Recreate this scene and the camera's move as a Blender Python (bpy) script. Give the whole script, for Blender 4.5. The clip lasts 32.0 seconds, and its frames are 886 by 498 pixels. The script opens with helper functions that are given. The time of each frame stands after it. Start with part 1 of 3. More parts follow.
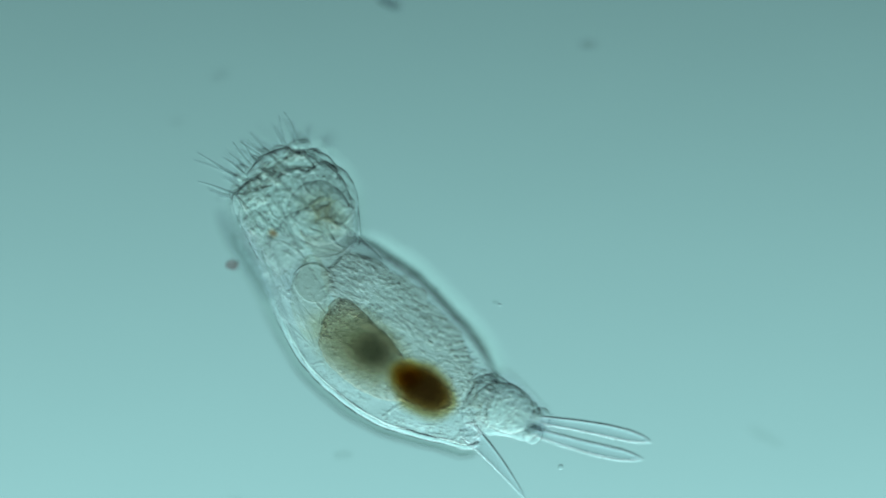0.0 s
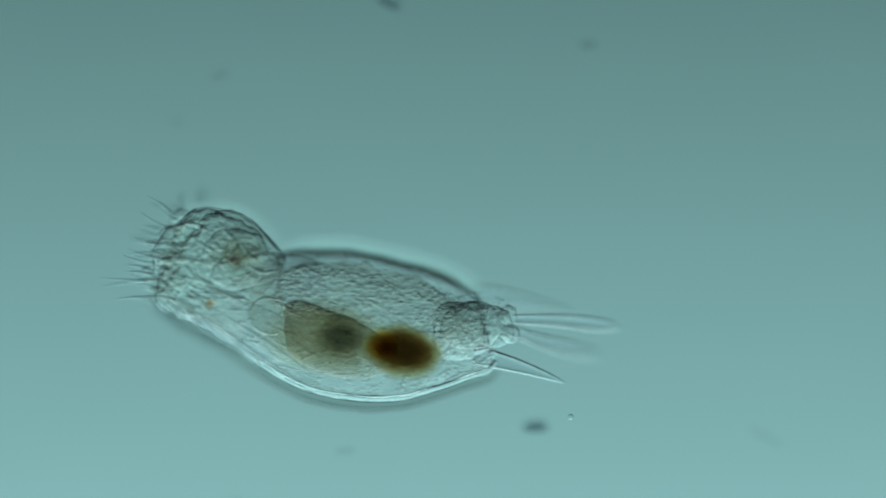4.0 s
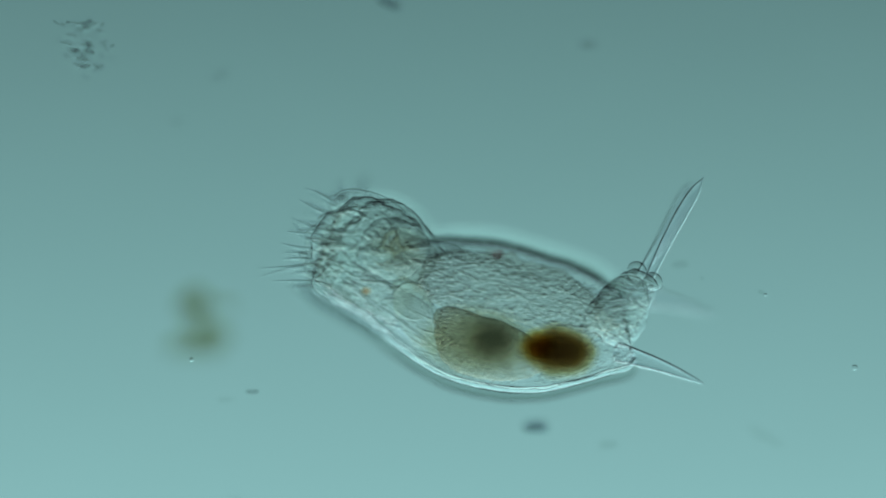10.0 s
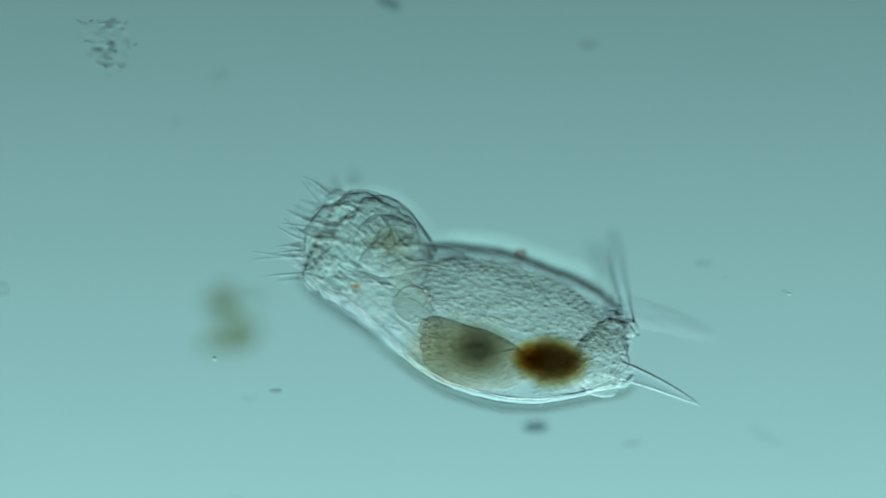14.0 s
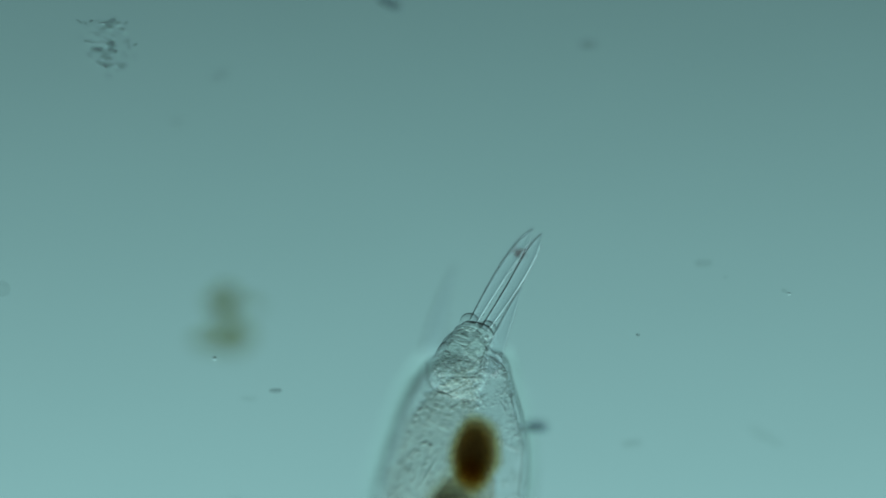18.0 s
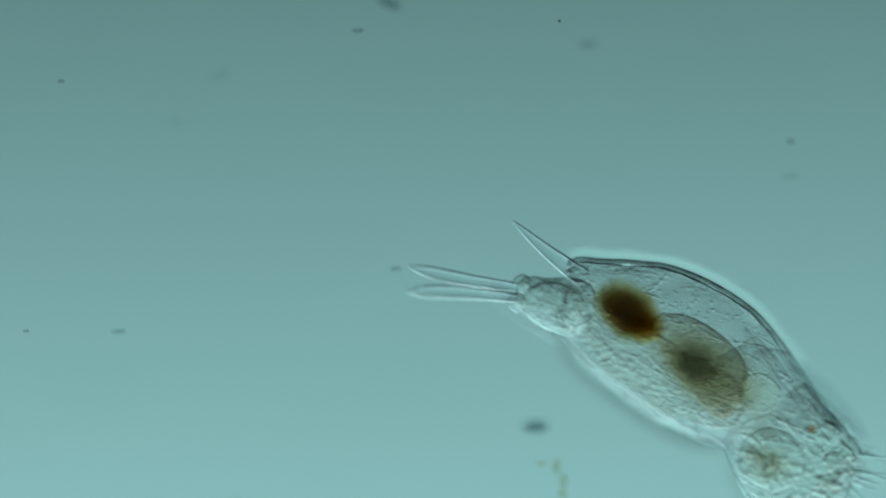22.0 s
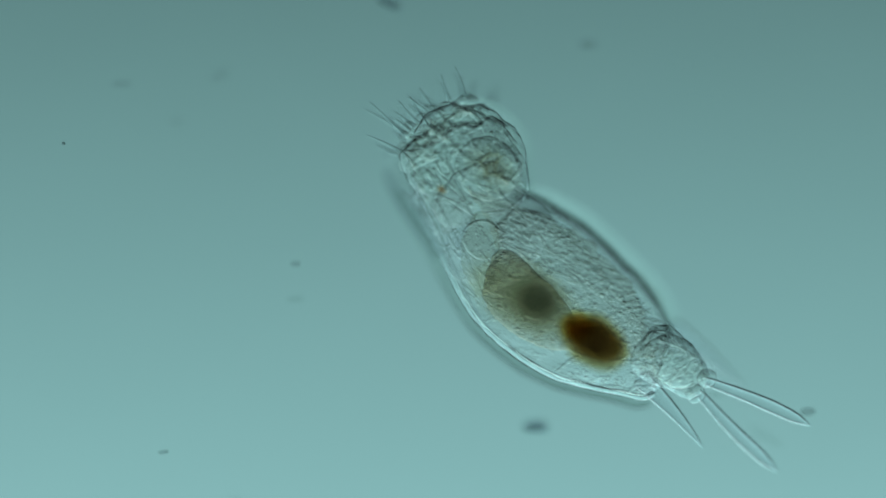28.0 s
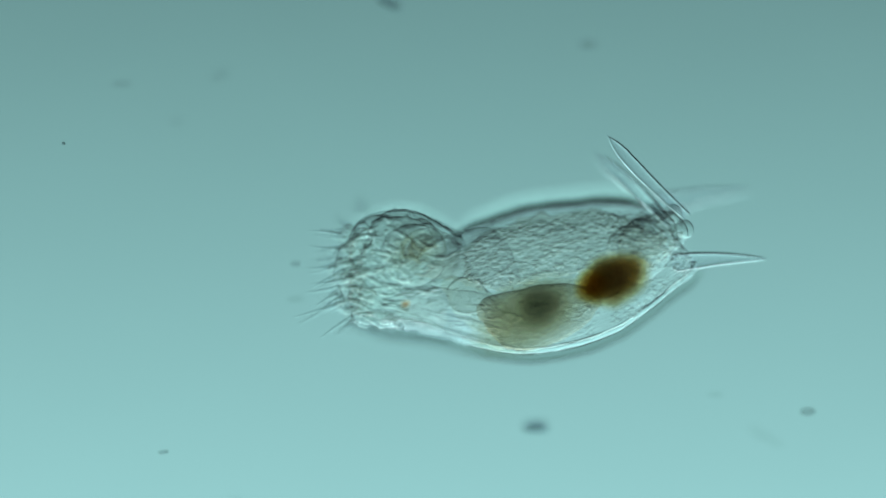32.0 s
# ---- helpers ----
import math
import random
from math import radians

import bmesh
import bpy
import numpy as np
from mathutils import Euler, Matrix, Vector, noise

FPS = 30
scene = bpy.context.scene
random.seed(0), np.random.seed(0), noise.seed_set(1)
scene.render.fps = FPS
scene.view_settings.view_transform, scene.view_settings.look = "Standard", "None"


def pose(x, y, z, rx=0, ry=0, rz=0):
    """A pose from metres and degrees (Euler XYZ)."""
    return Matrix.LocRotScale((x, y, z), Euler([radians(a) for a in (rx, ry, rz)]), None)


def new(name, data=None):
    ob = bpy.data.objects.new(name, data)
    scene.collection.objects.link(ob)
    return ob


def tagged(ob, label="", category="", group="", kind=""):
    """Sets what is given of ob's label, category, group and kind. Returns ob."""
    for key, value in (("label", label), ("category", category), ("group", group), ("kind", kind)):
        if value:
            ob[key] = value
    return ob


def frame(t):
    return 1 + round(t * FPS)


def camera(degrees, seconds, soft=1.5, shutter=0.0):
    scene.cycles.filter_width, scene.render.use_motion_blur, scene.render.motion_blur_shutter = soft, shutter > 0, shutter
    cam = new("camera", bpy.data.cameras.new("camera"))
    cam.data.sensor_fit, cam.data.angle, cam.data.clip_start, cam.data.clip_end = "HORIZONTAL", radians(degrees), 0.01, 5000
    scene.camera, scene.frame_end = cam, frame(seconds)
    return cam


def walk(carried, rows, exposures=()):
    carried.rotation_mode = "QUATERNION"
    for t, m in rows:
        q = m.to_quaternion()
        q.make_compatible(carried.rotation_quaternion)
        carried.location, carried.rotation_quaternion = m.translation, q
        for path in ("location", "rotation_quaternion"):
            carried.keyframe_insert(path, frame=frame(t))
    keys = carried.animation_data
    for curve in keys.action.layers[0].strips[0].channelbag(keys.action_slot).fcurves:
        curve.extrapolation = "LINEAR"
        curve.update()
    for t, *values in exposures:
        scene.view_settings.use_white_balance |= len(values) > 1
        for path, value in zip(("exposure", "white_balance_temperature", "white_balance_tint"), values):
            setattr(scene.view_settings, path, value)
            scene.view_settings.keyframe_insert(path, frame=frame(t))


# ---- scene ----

# A live microscope view. One grid step G is 0.35 micrometre; the field is 1568 x 882 steps.
G = 0.35e-6
EYE = 0.02

cam = camera(math.degrees(2 * math.atan(784 * G / EYE)), 32.0, soft=1.6, shutter=0.5)
cam.data.dof.use_dof = True
cam.data.dof.focus_distance = EYE
cam.data.dof.aperture_fstop = (0.018 / math.tan(cam.data.angle / 2)) / (2 * EYE * 0.12)
walk(cam, [(0.0, pose(0, 0, EYE)), (32.0, pose(0, 0, EYE))],
     exposures=[(0.0, 0.12), (3.0, -0.28), (6.0, -0.28), (9.0, -0.25), (10.0, -0.23), (11.0, -0.11), (13.0, 0.02), (16.0, -0.02),
                (17.0, -0.14), (18.0, -0.34), (19.0, -0.36), (21.0, -0.21), (24.5, -0.22), (28.0, -0.25), (30.0, -0.12), (32.0, 0.12)])

# ---- light: the condenser below the slide is the only lamp ----
LAMP_Z = -0.0040
world = bpy.data.worlds.new("dark_room")
world.use_nodes = True
world.node_tree.nodes["Background"].inputs[0].default_value = (0.02, 0.045, 0.045, 1)
world.node_tree.nodes["Background"].inputs[1].default_value = 1.0
scene.world = world
scene.cycles.max_bounces = scene.cycles.transmission_bounces = scene.cycles.transparent_max_bounces = 80


# ---- materials ----
def material(name):
    m = bpy.data.materials.new(name)
    m.use_nodes = True
    m.node_tree.nodes.clear()
    return m, m.node_tree.nodes, m.node_tree.links


def node(nodes, kind, **values):
    n = nodes.new("ShaderNode" + kind)
    for k, v in values.items():
        if k == "op":
            n.operation = v
        else:
            n.inputs[k].default_value = v
    return n


def lamp_material():
    m, ns, ln = material("condenser_light")
    pos = ns.new("ShaderNodeTexCoord")
    sep = ns.new("ShaderNodeSeparateXYZ")
    ln.new(pos.outputs["Object"], sep.inputs[0])
    up = ns.new("ShaderNodeMapRange")
    up.inputs["From Min"].default_value = -8000 * G
    up.inputs["From Max"].default_value = 8000 * G
    ln.new(sep.outputs["Y"], up.inputs["Value"])
    ramp = ns.new("ShaderNodeValToRGB")
    els = ramp.color_ramp.elements
    # Ends beyond the view are added to put bright and dark sides on tissue.
    els[0].position, els[0].color = 0.0, (0.12, 0.20, 0.21, 1)
    els[1].position, els[1].color = 1.0, (0.018, 0.022, 0.026, 1)
    for p, c in ((0.125, (0.64, 1.05, 1.07)), (0.22, (1.19, 1.90, 1.93)), (0.375, (0.498, 0.980, 1.000)), (0.5, (0.189, 0.400, 0.396)), (0.6, (0.026, 0.040, 0.042))):
        e = els.new(p)
        e.color = (*c, 1)
    ln.new(up.outputs[0], ramp.inputs[0])
    side = node(ns, "Math", op="ABSOLUTE")
    ln.new(sep.outputs["X"], side.inputs[0])
    fall = ns.new("ShaderNodeMapRange")
    fall.interpolation_type = "SMOOTHSTEP"
    for k, v in (("From Min", 4500 * G), ("From Max", 16000 * G), ("To Min", 1.0), ("To Max", 0.6)):
        fall.inputs[k].default_value = v
    ln.new(side.outputs[0], fall.inputs["Value"])
    em = ns.new("ShaderNodeEmission")
    ln.new(ramp.outputs[0], em.inputs["Color"])
    ln.new(fall.outputs[0], em.inputs["Strength"])
    out = ns.new("ShaderNodeOutputMaterial")
    ln.new(em.outputs[0], out.inputs[0])
    return m


def tissue(name, tint, ior, grain=()):
    """Clear living tissue: bends the light by its surface; grain: (size in steps, height in steps) pairs."""
    m, ns, ln = material(name)
    co = ns.new("ShaderNodeTexCoord")
    bs = node(ns, "BsdfRefraction", Color=(*tint, 1), IOR=ior, Roughness=0.0)
    last = None
    for size, height in grain:
        no = node(ns, "TexNoise", Scale=1 / (size * G), Detail=2.0, Roughness=0.6)
        ln.new(co.outputs["Object"], no.inputs["Vector"])
        bu = node(ns, "Bump", Strength=1.0, Distance=height * G)
        ln.new(no.outputs[0], bu.inputs["Height"])
        if last:
            ln.new(last.outputs[0], bu.inputs["Normal"])
        last = bu
    if last:
        ln.new(last.outputs[0], bs.inputs["Normal"])
    out = ns.new("ShaderNodeOutputMaterial")
    ln.new(bs.outputs[0], out.inputs[0])
    return m


def pigment(name, tints, rx, ry, inner=0.35, outer=1.0, grain=0.0, size=6, warp=0.25):
    """A pigment cloud: light passes straight and is stained, most in the middle of the organ."""
    m, ns, ln = material(name)
    co = ns.new("ShaderNodeTexCoord")
    mp = ns.new("ShaderNodeMapping")
    mp.inputs["Scale"].default_value = (1 / (rx * G), 1 / (ry * G), 0.0)
    ln.new(co.outputs["Object"], mp.inputs["Vector"])
    wo = node(ns, "TexNoise", Scale=1.1, Detail=0.5)
    ln.new(mp.outputs[0], wo.inputs["Vector"])
    le = node(ns, "VectorMath", op="LENGTH")
    ln.new(mp.outputs[0], le.inputs[0])
    wa = node(ns, "Math", op="MULTIPLY_ADD")
    wa.inputs[1].default_value = warp
    ln.new(wo.outputs[0], wa.inputs[0])
    ln.new(le.outputs["Value"], wa.inputs[2])
    no = node(ns, "TexNoise", Scale=1 / (size * G), Detail=3.0, Roughness=0.7)
    ln.new(co.outputs["Object"], no.inputs["Vector"])
    ga = node(ns, "Math", op="MULTIPLY_ADD")
    ga.inputs[1].default_value = grain
    ln.new(no.outputs[0], ga.inputs[0])
    ln.new(wa.outputs[0], ga.inputs[2])
    mr = ns.new("ShaderNodeMapRange")
    mr.interpolation_type = "SMOOTHSTEP"
    off = (warp + grain) / 2
    for k, v in (("From Min", inner + off), ("From Max", outer + off), ("To Min", 1.0), ("To Max", 0.0)):
        mr.inputs[k].default_value = v
    ln.new(ga.outputs[0], mr.inputs["Value"])
    mx = ns.new("ShaderNodeValToRGB")
    els = mx.color_ramp.elements
    els[0].position, els[0].color = 0.0, (1, 1, 1, 1)
    els[1].position, els[1].color = 1.0, (*tints[2], 1)
    for p, c in ((0.3, tints[0]), (0.65, tints[1])):
        e = els.new(p)
        e.color = (*c, 1)
    ln.new(mr.outputs[0], mx.inputs[0])
    tr = ns.new("ShaderNodeBsdfTransparent")
    ln.new(mx.outputs[0], tr.inputs[0])
    out = ns.new("ShaderNodeOutputMaterial")
    ln.new(tr.outputs[0], out.inputs[0])
    return m


def stain(name, tint, vary=0.25, size=12):
    """A small solid that lets some light straight through, stained by its own colour."""
    m, ns, ln = material(name)
    co = ns.new("ShaderNodeTexCoord")
    no = node(ns, "TexNoise", Scale=1 / (size * G), Detail=3.0, Roughness=0.65)
    ln.new(co.outputs["Object"], no.inputs["Vector"])
    mx = ns.new("ShaderNodeValToRGB")
    mx.color_ramp.elements[0].position, mx.color_ramp.elements[1].position = 0.3, 0.7
    mx.color_ramp.elements[0].color = (*[c * (1 - vary) for c in tint], 1)
    mx.color_ramp.elements[1].color = (*[min(1, c * (1 + vary)) for c in tint], 1)
    ln.new(no.outputs[0], mx.inputs[0])
    tr = ns.new("ShaderNodeBsdfTransparent")
    ln.new(mx.outputs[0], tr.inputs[0])
    out = ns.new("ShaderNodeOutputMaterial")
    ln.new(tr.outputs[0], out.inputs[0])
    return m


M_LAMP = lamp_material()
M_SLIDE = tissue("slide_glass", (0.995, 1.0, 0.998), 1.14, ((520, 5.0), (170, 1.5)))
# Purple cast in the wall colour stands in for the lens's colour fringe.
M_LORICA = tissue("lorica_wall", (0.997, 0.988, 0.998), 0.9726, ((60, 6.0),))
M_LINING = tissue("lorica_lining", (0.996, 0.985, 0.977), 0.973, ((16, 1.6), (7, 0.9)))
M_BODY = tissue("body_tissue", (0.974, 0.956, 0.936), 0.9808, ((12, 2.0), (6, 1.0)))
M_GRANULE = tissue("granule", (0.998, 0.996, 0.993), 0.982)
M_FINE = tissue("fine_granule", (0.998, 0.996, 0.992), 0.976)
M_RIM = tissue("rim_wall", (0.96, 0.96, 0.96), 0.958)
# Shell added for the outline halo; its green tint imitates the lens's colour fringe.
M_HALO = tissue("halo_shell", (0.985, 1.0, 0.985), 1.0118)
M_HEAD = tissue("head_skin", (0.995, 0.992, 0.989), 0.9832)
M_HEADMASS = tissue("head_tissue", (0.99, 0.978, 0.972), 0.9652, ((16, 3.0), (7, 1.4)))
M_HOOD = tissue("hood_skin", (0.99, 0.985, 0.99), 0.9905)
M_LOBE = tissue("corona_skin", (0.99, 0.982, 0.976), 0.9832)
M_FOLD = tissue("skin_fold", (0.995, 0.993, 0.99), 0.9628)
M_LIP = tissue("lip_wall", (0.86, 0.875, 0.88), 0.9802)
M_FOOT = tissue("foot_skin", (0.996, 0.994, 0.99), 0.976)
M_FOOTMASS = tissue("foot_tissue", (0.995, 0.992, 0.988), 0.983, ((14, 2.4), (7, 1.2)))
M_TOE = tissue("toe_wall", (0.988, 0.988, 0.994), 0.885)
M_SPINE = tissue("spine_wall", (0.985, 0.986, 0.992), 0.92)
M_HAIR = tissue("cilium", (0.975, 0.98, 0.98), 0.972)
M_STOMACH = tissue("stomach_wall", (0.905, 0.87, 0.825), 0.9736, ((6, 1.2),))
M_CONTENT = pigment("stomach_pigment", ((0.93, 0.905, 0.85), (0.84, 0.80, 0.70), (0.77, 0.72, 0.60)), 132, 76, 0.25, 1.0, 0.5, 7, 0.3)
M_GLAND = tissue("gland_wall", (0.99, 0.985, 0.96), 0.988)
M_VESICLE = tissue("vesicle_wall", (0.995, 0.992, 0.985), 0.983)
M_MASTAX = tissue("mastax_wall", (0.995, 0.99, 0.985), 0.9871)
M_GUT = pigment("gut_pigment", ((0.76, 0.67, 0.47), (0.43, 0.285, 0.135), (0.265, 0.165, 0.085)), 70, 49, 0.22, 1.14, 0.2, 11, 0.4)
M_AMBER = pigment("amber_pigment", ((0.97, 0.90, 0.70), (0.88, 0.70, 0.42), (0.78, 0.55, 0.28)), 36, 32, 0.2, 1.1, 0.3, 9, 0.3)
M_NUCLEUS = pigment("yolk_pigment", ((0.92, 0.91, 0.88), (0.74, 0.72, 0.68), (0.52, 0.51, 0.48)), 64, 60, 0.1, 1.0, 0.3, 6)
M_EYE = pigment("eye_pigment", ((0.98, 0.92, 0.86), (0.93, 0.77, 0.66), (0.88, 0.64, 0.50)), 13, 11, 0.0, 1.0)
M_TROPHI = pigment("trophi_pigment", ((0.975, 0.965, 0.94), (0.90, 0.875, 0.83), (0.80, 0.76, 0.70)), 66, 48, 0.0, 1.0, 1.1, 13)
M_JAW = tissue("jaw_plate", (0.95, 0.93, 0.895), 0.968)
M_DUST = stain("dark_dust", (0.82, 0.825, 0.825), 0.1)
M_HAZE = stain("pale_dust", (0.950, 0.954, 0.951), 0.03)
M_FAINT = stain("faint_dust", (0.962, 0.965, 0.962), 0.02)
M_VEIL = stain("grey_dust", (0.89, 0.895, 0.895), 0.06)
M_SCRAP = stain("pale_algae", (0.90, 0.885, 0.80), 0.1, 10)
M_SMUDGE = stain("grey_smudge", (0.56, 0.59, 0.62))
M_DULL = stain("grey_blot", (0.74, 0.755, 0.77))
M_GRAIN = stain("dark_grain", (0.62, 0.63, 0.63), 0.4, 5)
M_RUST = stain("red_brown_grain", (0.80, 0.68, 0.68), 0.25, 6)
M_ALGAE = stain("olive_algae", (0.82, 0.80, 0.70), 0.2, 20)
M_CLEAR = tissue("clear_grain", (0.975, 0.98, 0.98), 0.962)


# ---- shapes ----
def P(x, y, z=0.0):
    """A point of the animal at rest, in grid steps, to its own space in metres."""
    return Vector(((x - 800) * G, (560 - y) * G, z * G))


def rough(p, *scales):
    """Unevenness at p: (size, amount) pairs in grid steps."""
    out = Vector((0, 0, 0))
    for size, amount in scales:
        out += noise.noise_vector(p / (size * G)) * amount * G
    return out


def spline(points, n):
    """A smooth run of n points through the given tuples."""
    pts = [points[0], *points, points[-1]]
    out = []
    for i in range(n):
        u = i / (n - 1) * (len(points) - 1)
        k = min(int(u), len(points) - 2)
        f = u - k
        a, b, c, d = (np.array(pts[k + j], float) for j in range(4))
        out.append(0.5 * (2 * b + (c - a) * f + (2 * a - 5 * b + 4 * c - d) * f * f + (3 * b - a - 3 * c + d) * f ** 3))
    return out


def rings_mesh(rings, close=True):
    bm = bmesh.new()
    rows = [[bm.verts.new(p) for p in r] for r in rings]
    n = len(rows[0])
    for a, b in zip(rows, rows[1:]):
        for i in range(n):
            bm.faces.new((a[i], a[(i + 1) % n], b[(i + 1) % n], b[i]))
    if close:
        bm.faces.new(reversed(rows[0]))
        bm.faces.new(rows[-1])
    bmesh.ops.recalc_face_normals(bm, faces=bm.faces)
    bm.normal_update()
    out = 0.0
    for a in rows:
        mid = sum((v.co for v in a), Vector()) / n
        out += sum(f.normal.dot(f.calc_center_median() - mid) for f in a[0].link_faces if len(f.verts) == 4)
    if out < 0:
        bmesh.ops.reverse_faces(bm, faces=bm.faces)
    return bm


def loft(stations, depth, n=48, seg=40, lump=((40, 0.0),), origin=(800, 560), dorsal_z=0.0, caps=(20, 10), dip=0.0, lens=0.0):
    """A body skin through pairs of dorsal and ventral outline points (x, y, x, y), deep by depth times its half height,
    with rounded ends that bulge by caps; dip: how steeply the ventral front sinks; lens: 0 for a round section, 1 for a lens-shaped one."""
    runs = [(P(xa, ya, dorsal_z), P(xb, yb, -dip * max(0, 640 - xb))) for xa, ya, xb, yb in spline(stations, n)]
    mids = [((a + b) / 2, (a - b) / 2) for a, b in runs]
    full = []
    for end, bulge in ((0, caps[0]), (-1, caps[1])):
        if bulge is None:
            full = full or mids
            continue
        m, h = mids[end]
        d = (m - mids[1 if end == 0 else -2][0]).normalized()
        d = (d - h.normalized() * d.dot(h.normalized())).normalized()
        cap = [(m + d * bulge * G * math.sin(w), h * math.cos(w)) for w in (0.25, 0.5, 0.75, 1.0, 1.2, 1.38, 1.5)]
        full = list(reversed(cap)) + mids if end == 0 else full + cap
    rings = []
    for mid, half in full:
        ring = []
        for k in range(seg):
            w = 2 * math.pi * k / seg
            deep = math.sin(w) * abs(math.sin(w)) ** lens
            p = mid + half * math.cos(w) + Vector((0, 0, half.length * depth * deep))
            p = p + rough(p, *lump)
            ring.append(p - P(*origin))
        rings.append(ring)
    return rings_mesh(rings, None not in caps)


def inset(stations, dorsal, ventral):
    out = []
    for xa, ya, xb, yb in stations:
        d = math.hypot(xb - xa, yb - ya)
        ux, uy = (xb - xa) / d, (yb - ya) / d
        out.append((xa + ux * dorsal, ya + uy * dorsal, xb - ux * ventral, yb - uy * ventral))
    return out


def blob(rx, ry, rz, lump=((30, 0.0),), seg=28):
    bm = bmesh.new()
    bmesh.ops.create_uvsphere(bm, u_segments=seg, v_segments=seg // 2, radius=1.0)
    for v in bm.verts:
        p = Vector((v.co.x * rx, v.co.y * ry, v.co.z * rz)) * G
        v.co = p + rough(p + Vector((rx, ry, 3)) * G * 7, *lump)
    return bm


def tube(path, radii, seg=10, flat=1.0, close=True):
    """A tapered tube along a path of points in metres; radii in metres; flat: depth over width."""
    rings = []
    for i, p in enumerate(path):
        d = (path[min(i + 1, len(path) - 1)] - path[max(i - 1, 0)]).normalized()
        side = Vector((-d.y, d.x, 0)).normalized()
        up = d.cross(side)
        rings.append([p + side * math.cos(w) * radii[i] + up * math.sin(w) * radii[i] * flat
                      for w in (2 * math.pi * k / seg for k in range(seg))])
    return rings_mesh(rings, close)


def join(parts):
    out = bmesh.new()
    for bm in parts:
        me = bpy.data.meshes.new("piece")
        bm.to_mesh(me)
        out.from_mesh(me)
        bpy.data.meshes.remove(me)
        bm.free()
    return out


def part(name, bm, mat, parent=None, at=None, label=""):
    me = bpy.data.meshes.new(name)
    bm.to_mesh(me)
    bm.free()
    for f in me.polygons:
        f.use_smooth = True
    me.materials.append(mat)
    ob = new(name, me)
    if parent:
        ob.parent = parent
    if at is not None:
        ob.location = at
    if label:
        tagged(ob, label)
    return ob


# ---- setting ----
def plate(name, half_x, half_y, z, thick, mat, label):
    bm = bmesh.new()
    bmesh.ops.create_cube(bm, size=1.0)
    for v in bm.verts:
        v.co = Vector((v.co.x * 2 * half_x, v.co.y * 2 * half_y, (v.co.z - 0.5) * thick))
    ob = part(name, bm, mat, None, (0, 0, z))
    for f in ob.data.polygons:
        f.use_smooth = False
    return tagged(ob, label, "", "", "structure")


lamp = plate("backdrop", 0.006, 0.006, LAMP_Z, 0.0002, M_LAMP, "glowing teal condenser field under the slide")
slide = plate("floor", 0.0029, 0.0029, -520 * G, 0.0008, M_SLIDE, "clear glass microscope slide")

# ---- the rotifer ----
rotifer = tagged(new("rotifer"), "transparent swimming rotifer with brown gut, two toes and spines", "rotifer")
rng = random.Random(4)

TRUNK = [(634, 448, 462, 576), (665, 440, 545, 611), (705, 437, 620, 653), (765, 436, 700, 688), (835, 445, 785, 700),
         (900, 458, 860, 694), (950, 474, 930, 672), (985, 492, 985, 648), (1000, 512, 1018, 634), (1008, 545, 1034, 618)]
shell = loft(inset(TRUNK, 9, 8), 0.70, 56, 44, ((70, 3.0),), dorsal_z=-58, caps=(None, None), dip=0.5)
bmesh.ops.reverse_faces(shell, faces=shell.faces)
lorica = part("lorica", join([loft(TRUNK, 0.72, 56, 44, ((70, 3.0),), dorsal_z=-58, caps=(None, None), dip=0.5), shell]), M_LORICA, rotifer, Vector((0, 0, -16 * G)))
# No such skin: added outside the lorica for its bright and dark outline halo.
halo = part("halo_shell", loft(inset(TRUNK, -20, -16), 0.8, 50, 44, ((60, 3.0),), dorsal_z=-58, caps=(None, None), dip=0.5), M_HALO, rotifer, Vector((0, 0, -75 * G)))
lining = part("lining", loft(inset(TRUNK, 0, 9), 0.7, 150, 110, ((60, 8.0), (26, 2.5), (14, 0.9)), dorsal_z=-85, caps=(None, None), dip=0.5, lens=0.4), M_LINING, rotifer)
body = part("body_mass", loft([(560, 498, 558, 506), (610, 486, 606, 524), (655, 472, 648, 550), (700, 460, 690, 566), (770, 454, 760, 566), (840, 464, 830, 574),
                               (890, 476, 880, 584), (930, 496, 925, 584), (960, 522, 957, 580), (978, 545, 976, 568)], 0.24, 190, 110,
                              ((30, 8.0), (14, 3.2), (7, 1.2)), dorsal_z=-30, caps=(12, 20)), M_BODY, rotifer)
SAC = [(676, 548, 666, 578), (684, 543, 672, 612), (704, 543, 686, 642), (740, 551, 722, 660), (790, 562, 772, 668), (835, 581, 830, 662), (862, 600, 864, 642)]
stomach = part("stomach", loft(SAC, 0.45, 120, 100, ((25, 2.5), (11, 1.0)), (762, 605), caps=(8, 14)), M_STOMACH, rotifer, P(762, 605))
part("food_mass", blob(140, 84, 26, ((30, 4.0),)), M_CONTENT, stomach, Vector((-16, 4, 3)) * G, "olive-grey food in the stomach")
yolk = part("yolk_mass", blob(60, 57, 30, ((30, 5.0),)), M_NUCLEUS, rotifer, P(770, 598, 6))
gut = part("gut", blob(88, 60, 40, ((30, 5.0),)), M_GUT, rotifer, P(885, 603, 4))
part("gut_front", blob(42, 38, 26, ((30, 4.0),)), M_AMBER, gut, Vector((-40, 5, 2)) * G, "amber front end of the gut")
gland = part("gland", loft([(618, 522, 590, 545), (636, 530, 600, 590), (664, 560, 632, 628), (690, 600, 672, 650)], 0.5, 24, 28, ((30, 3.0),), caps=(14, 10)), M_GLAND, rotifer)
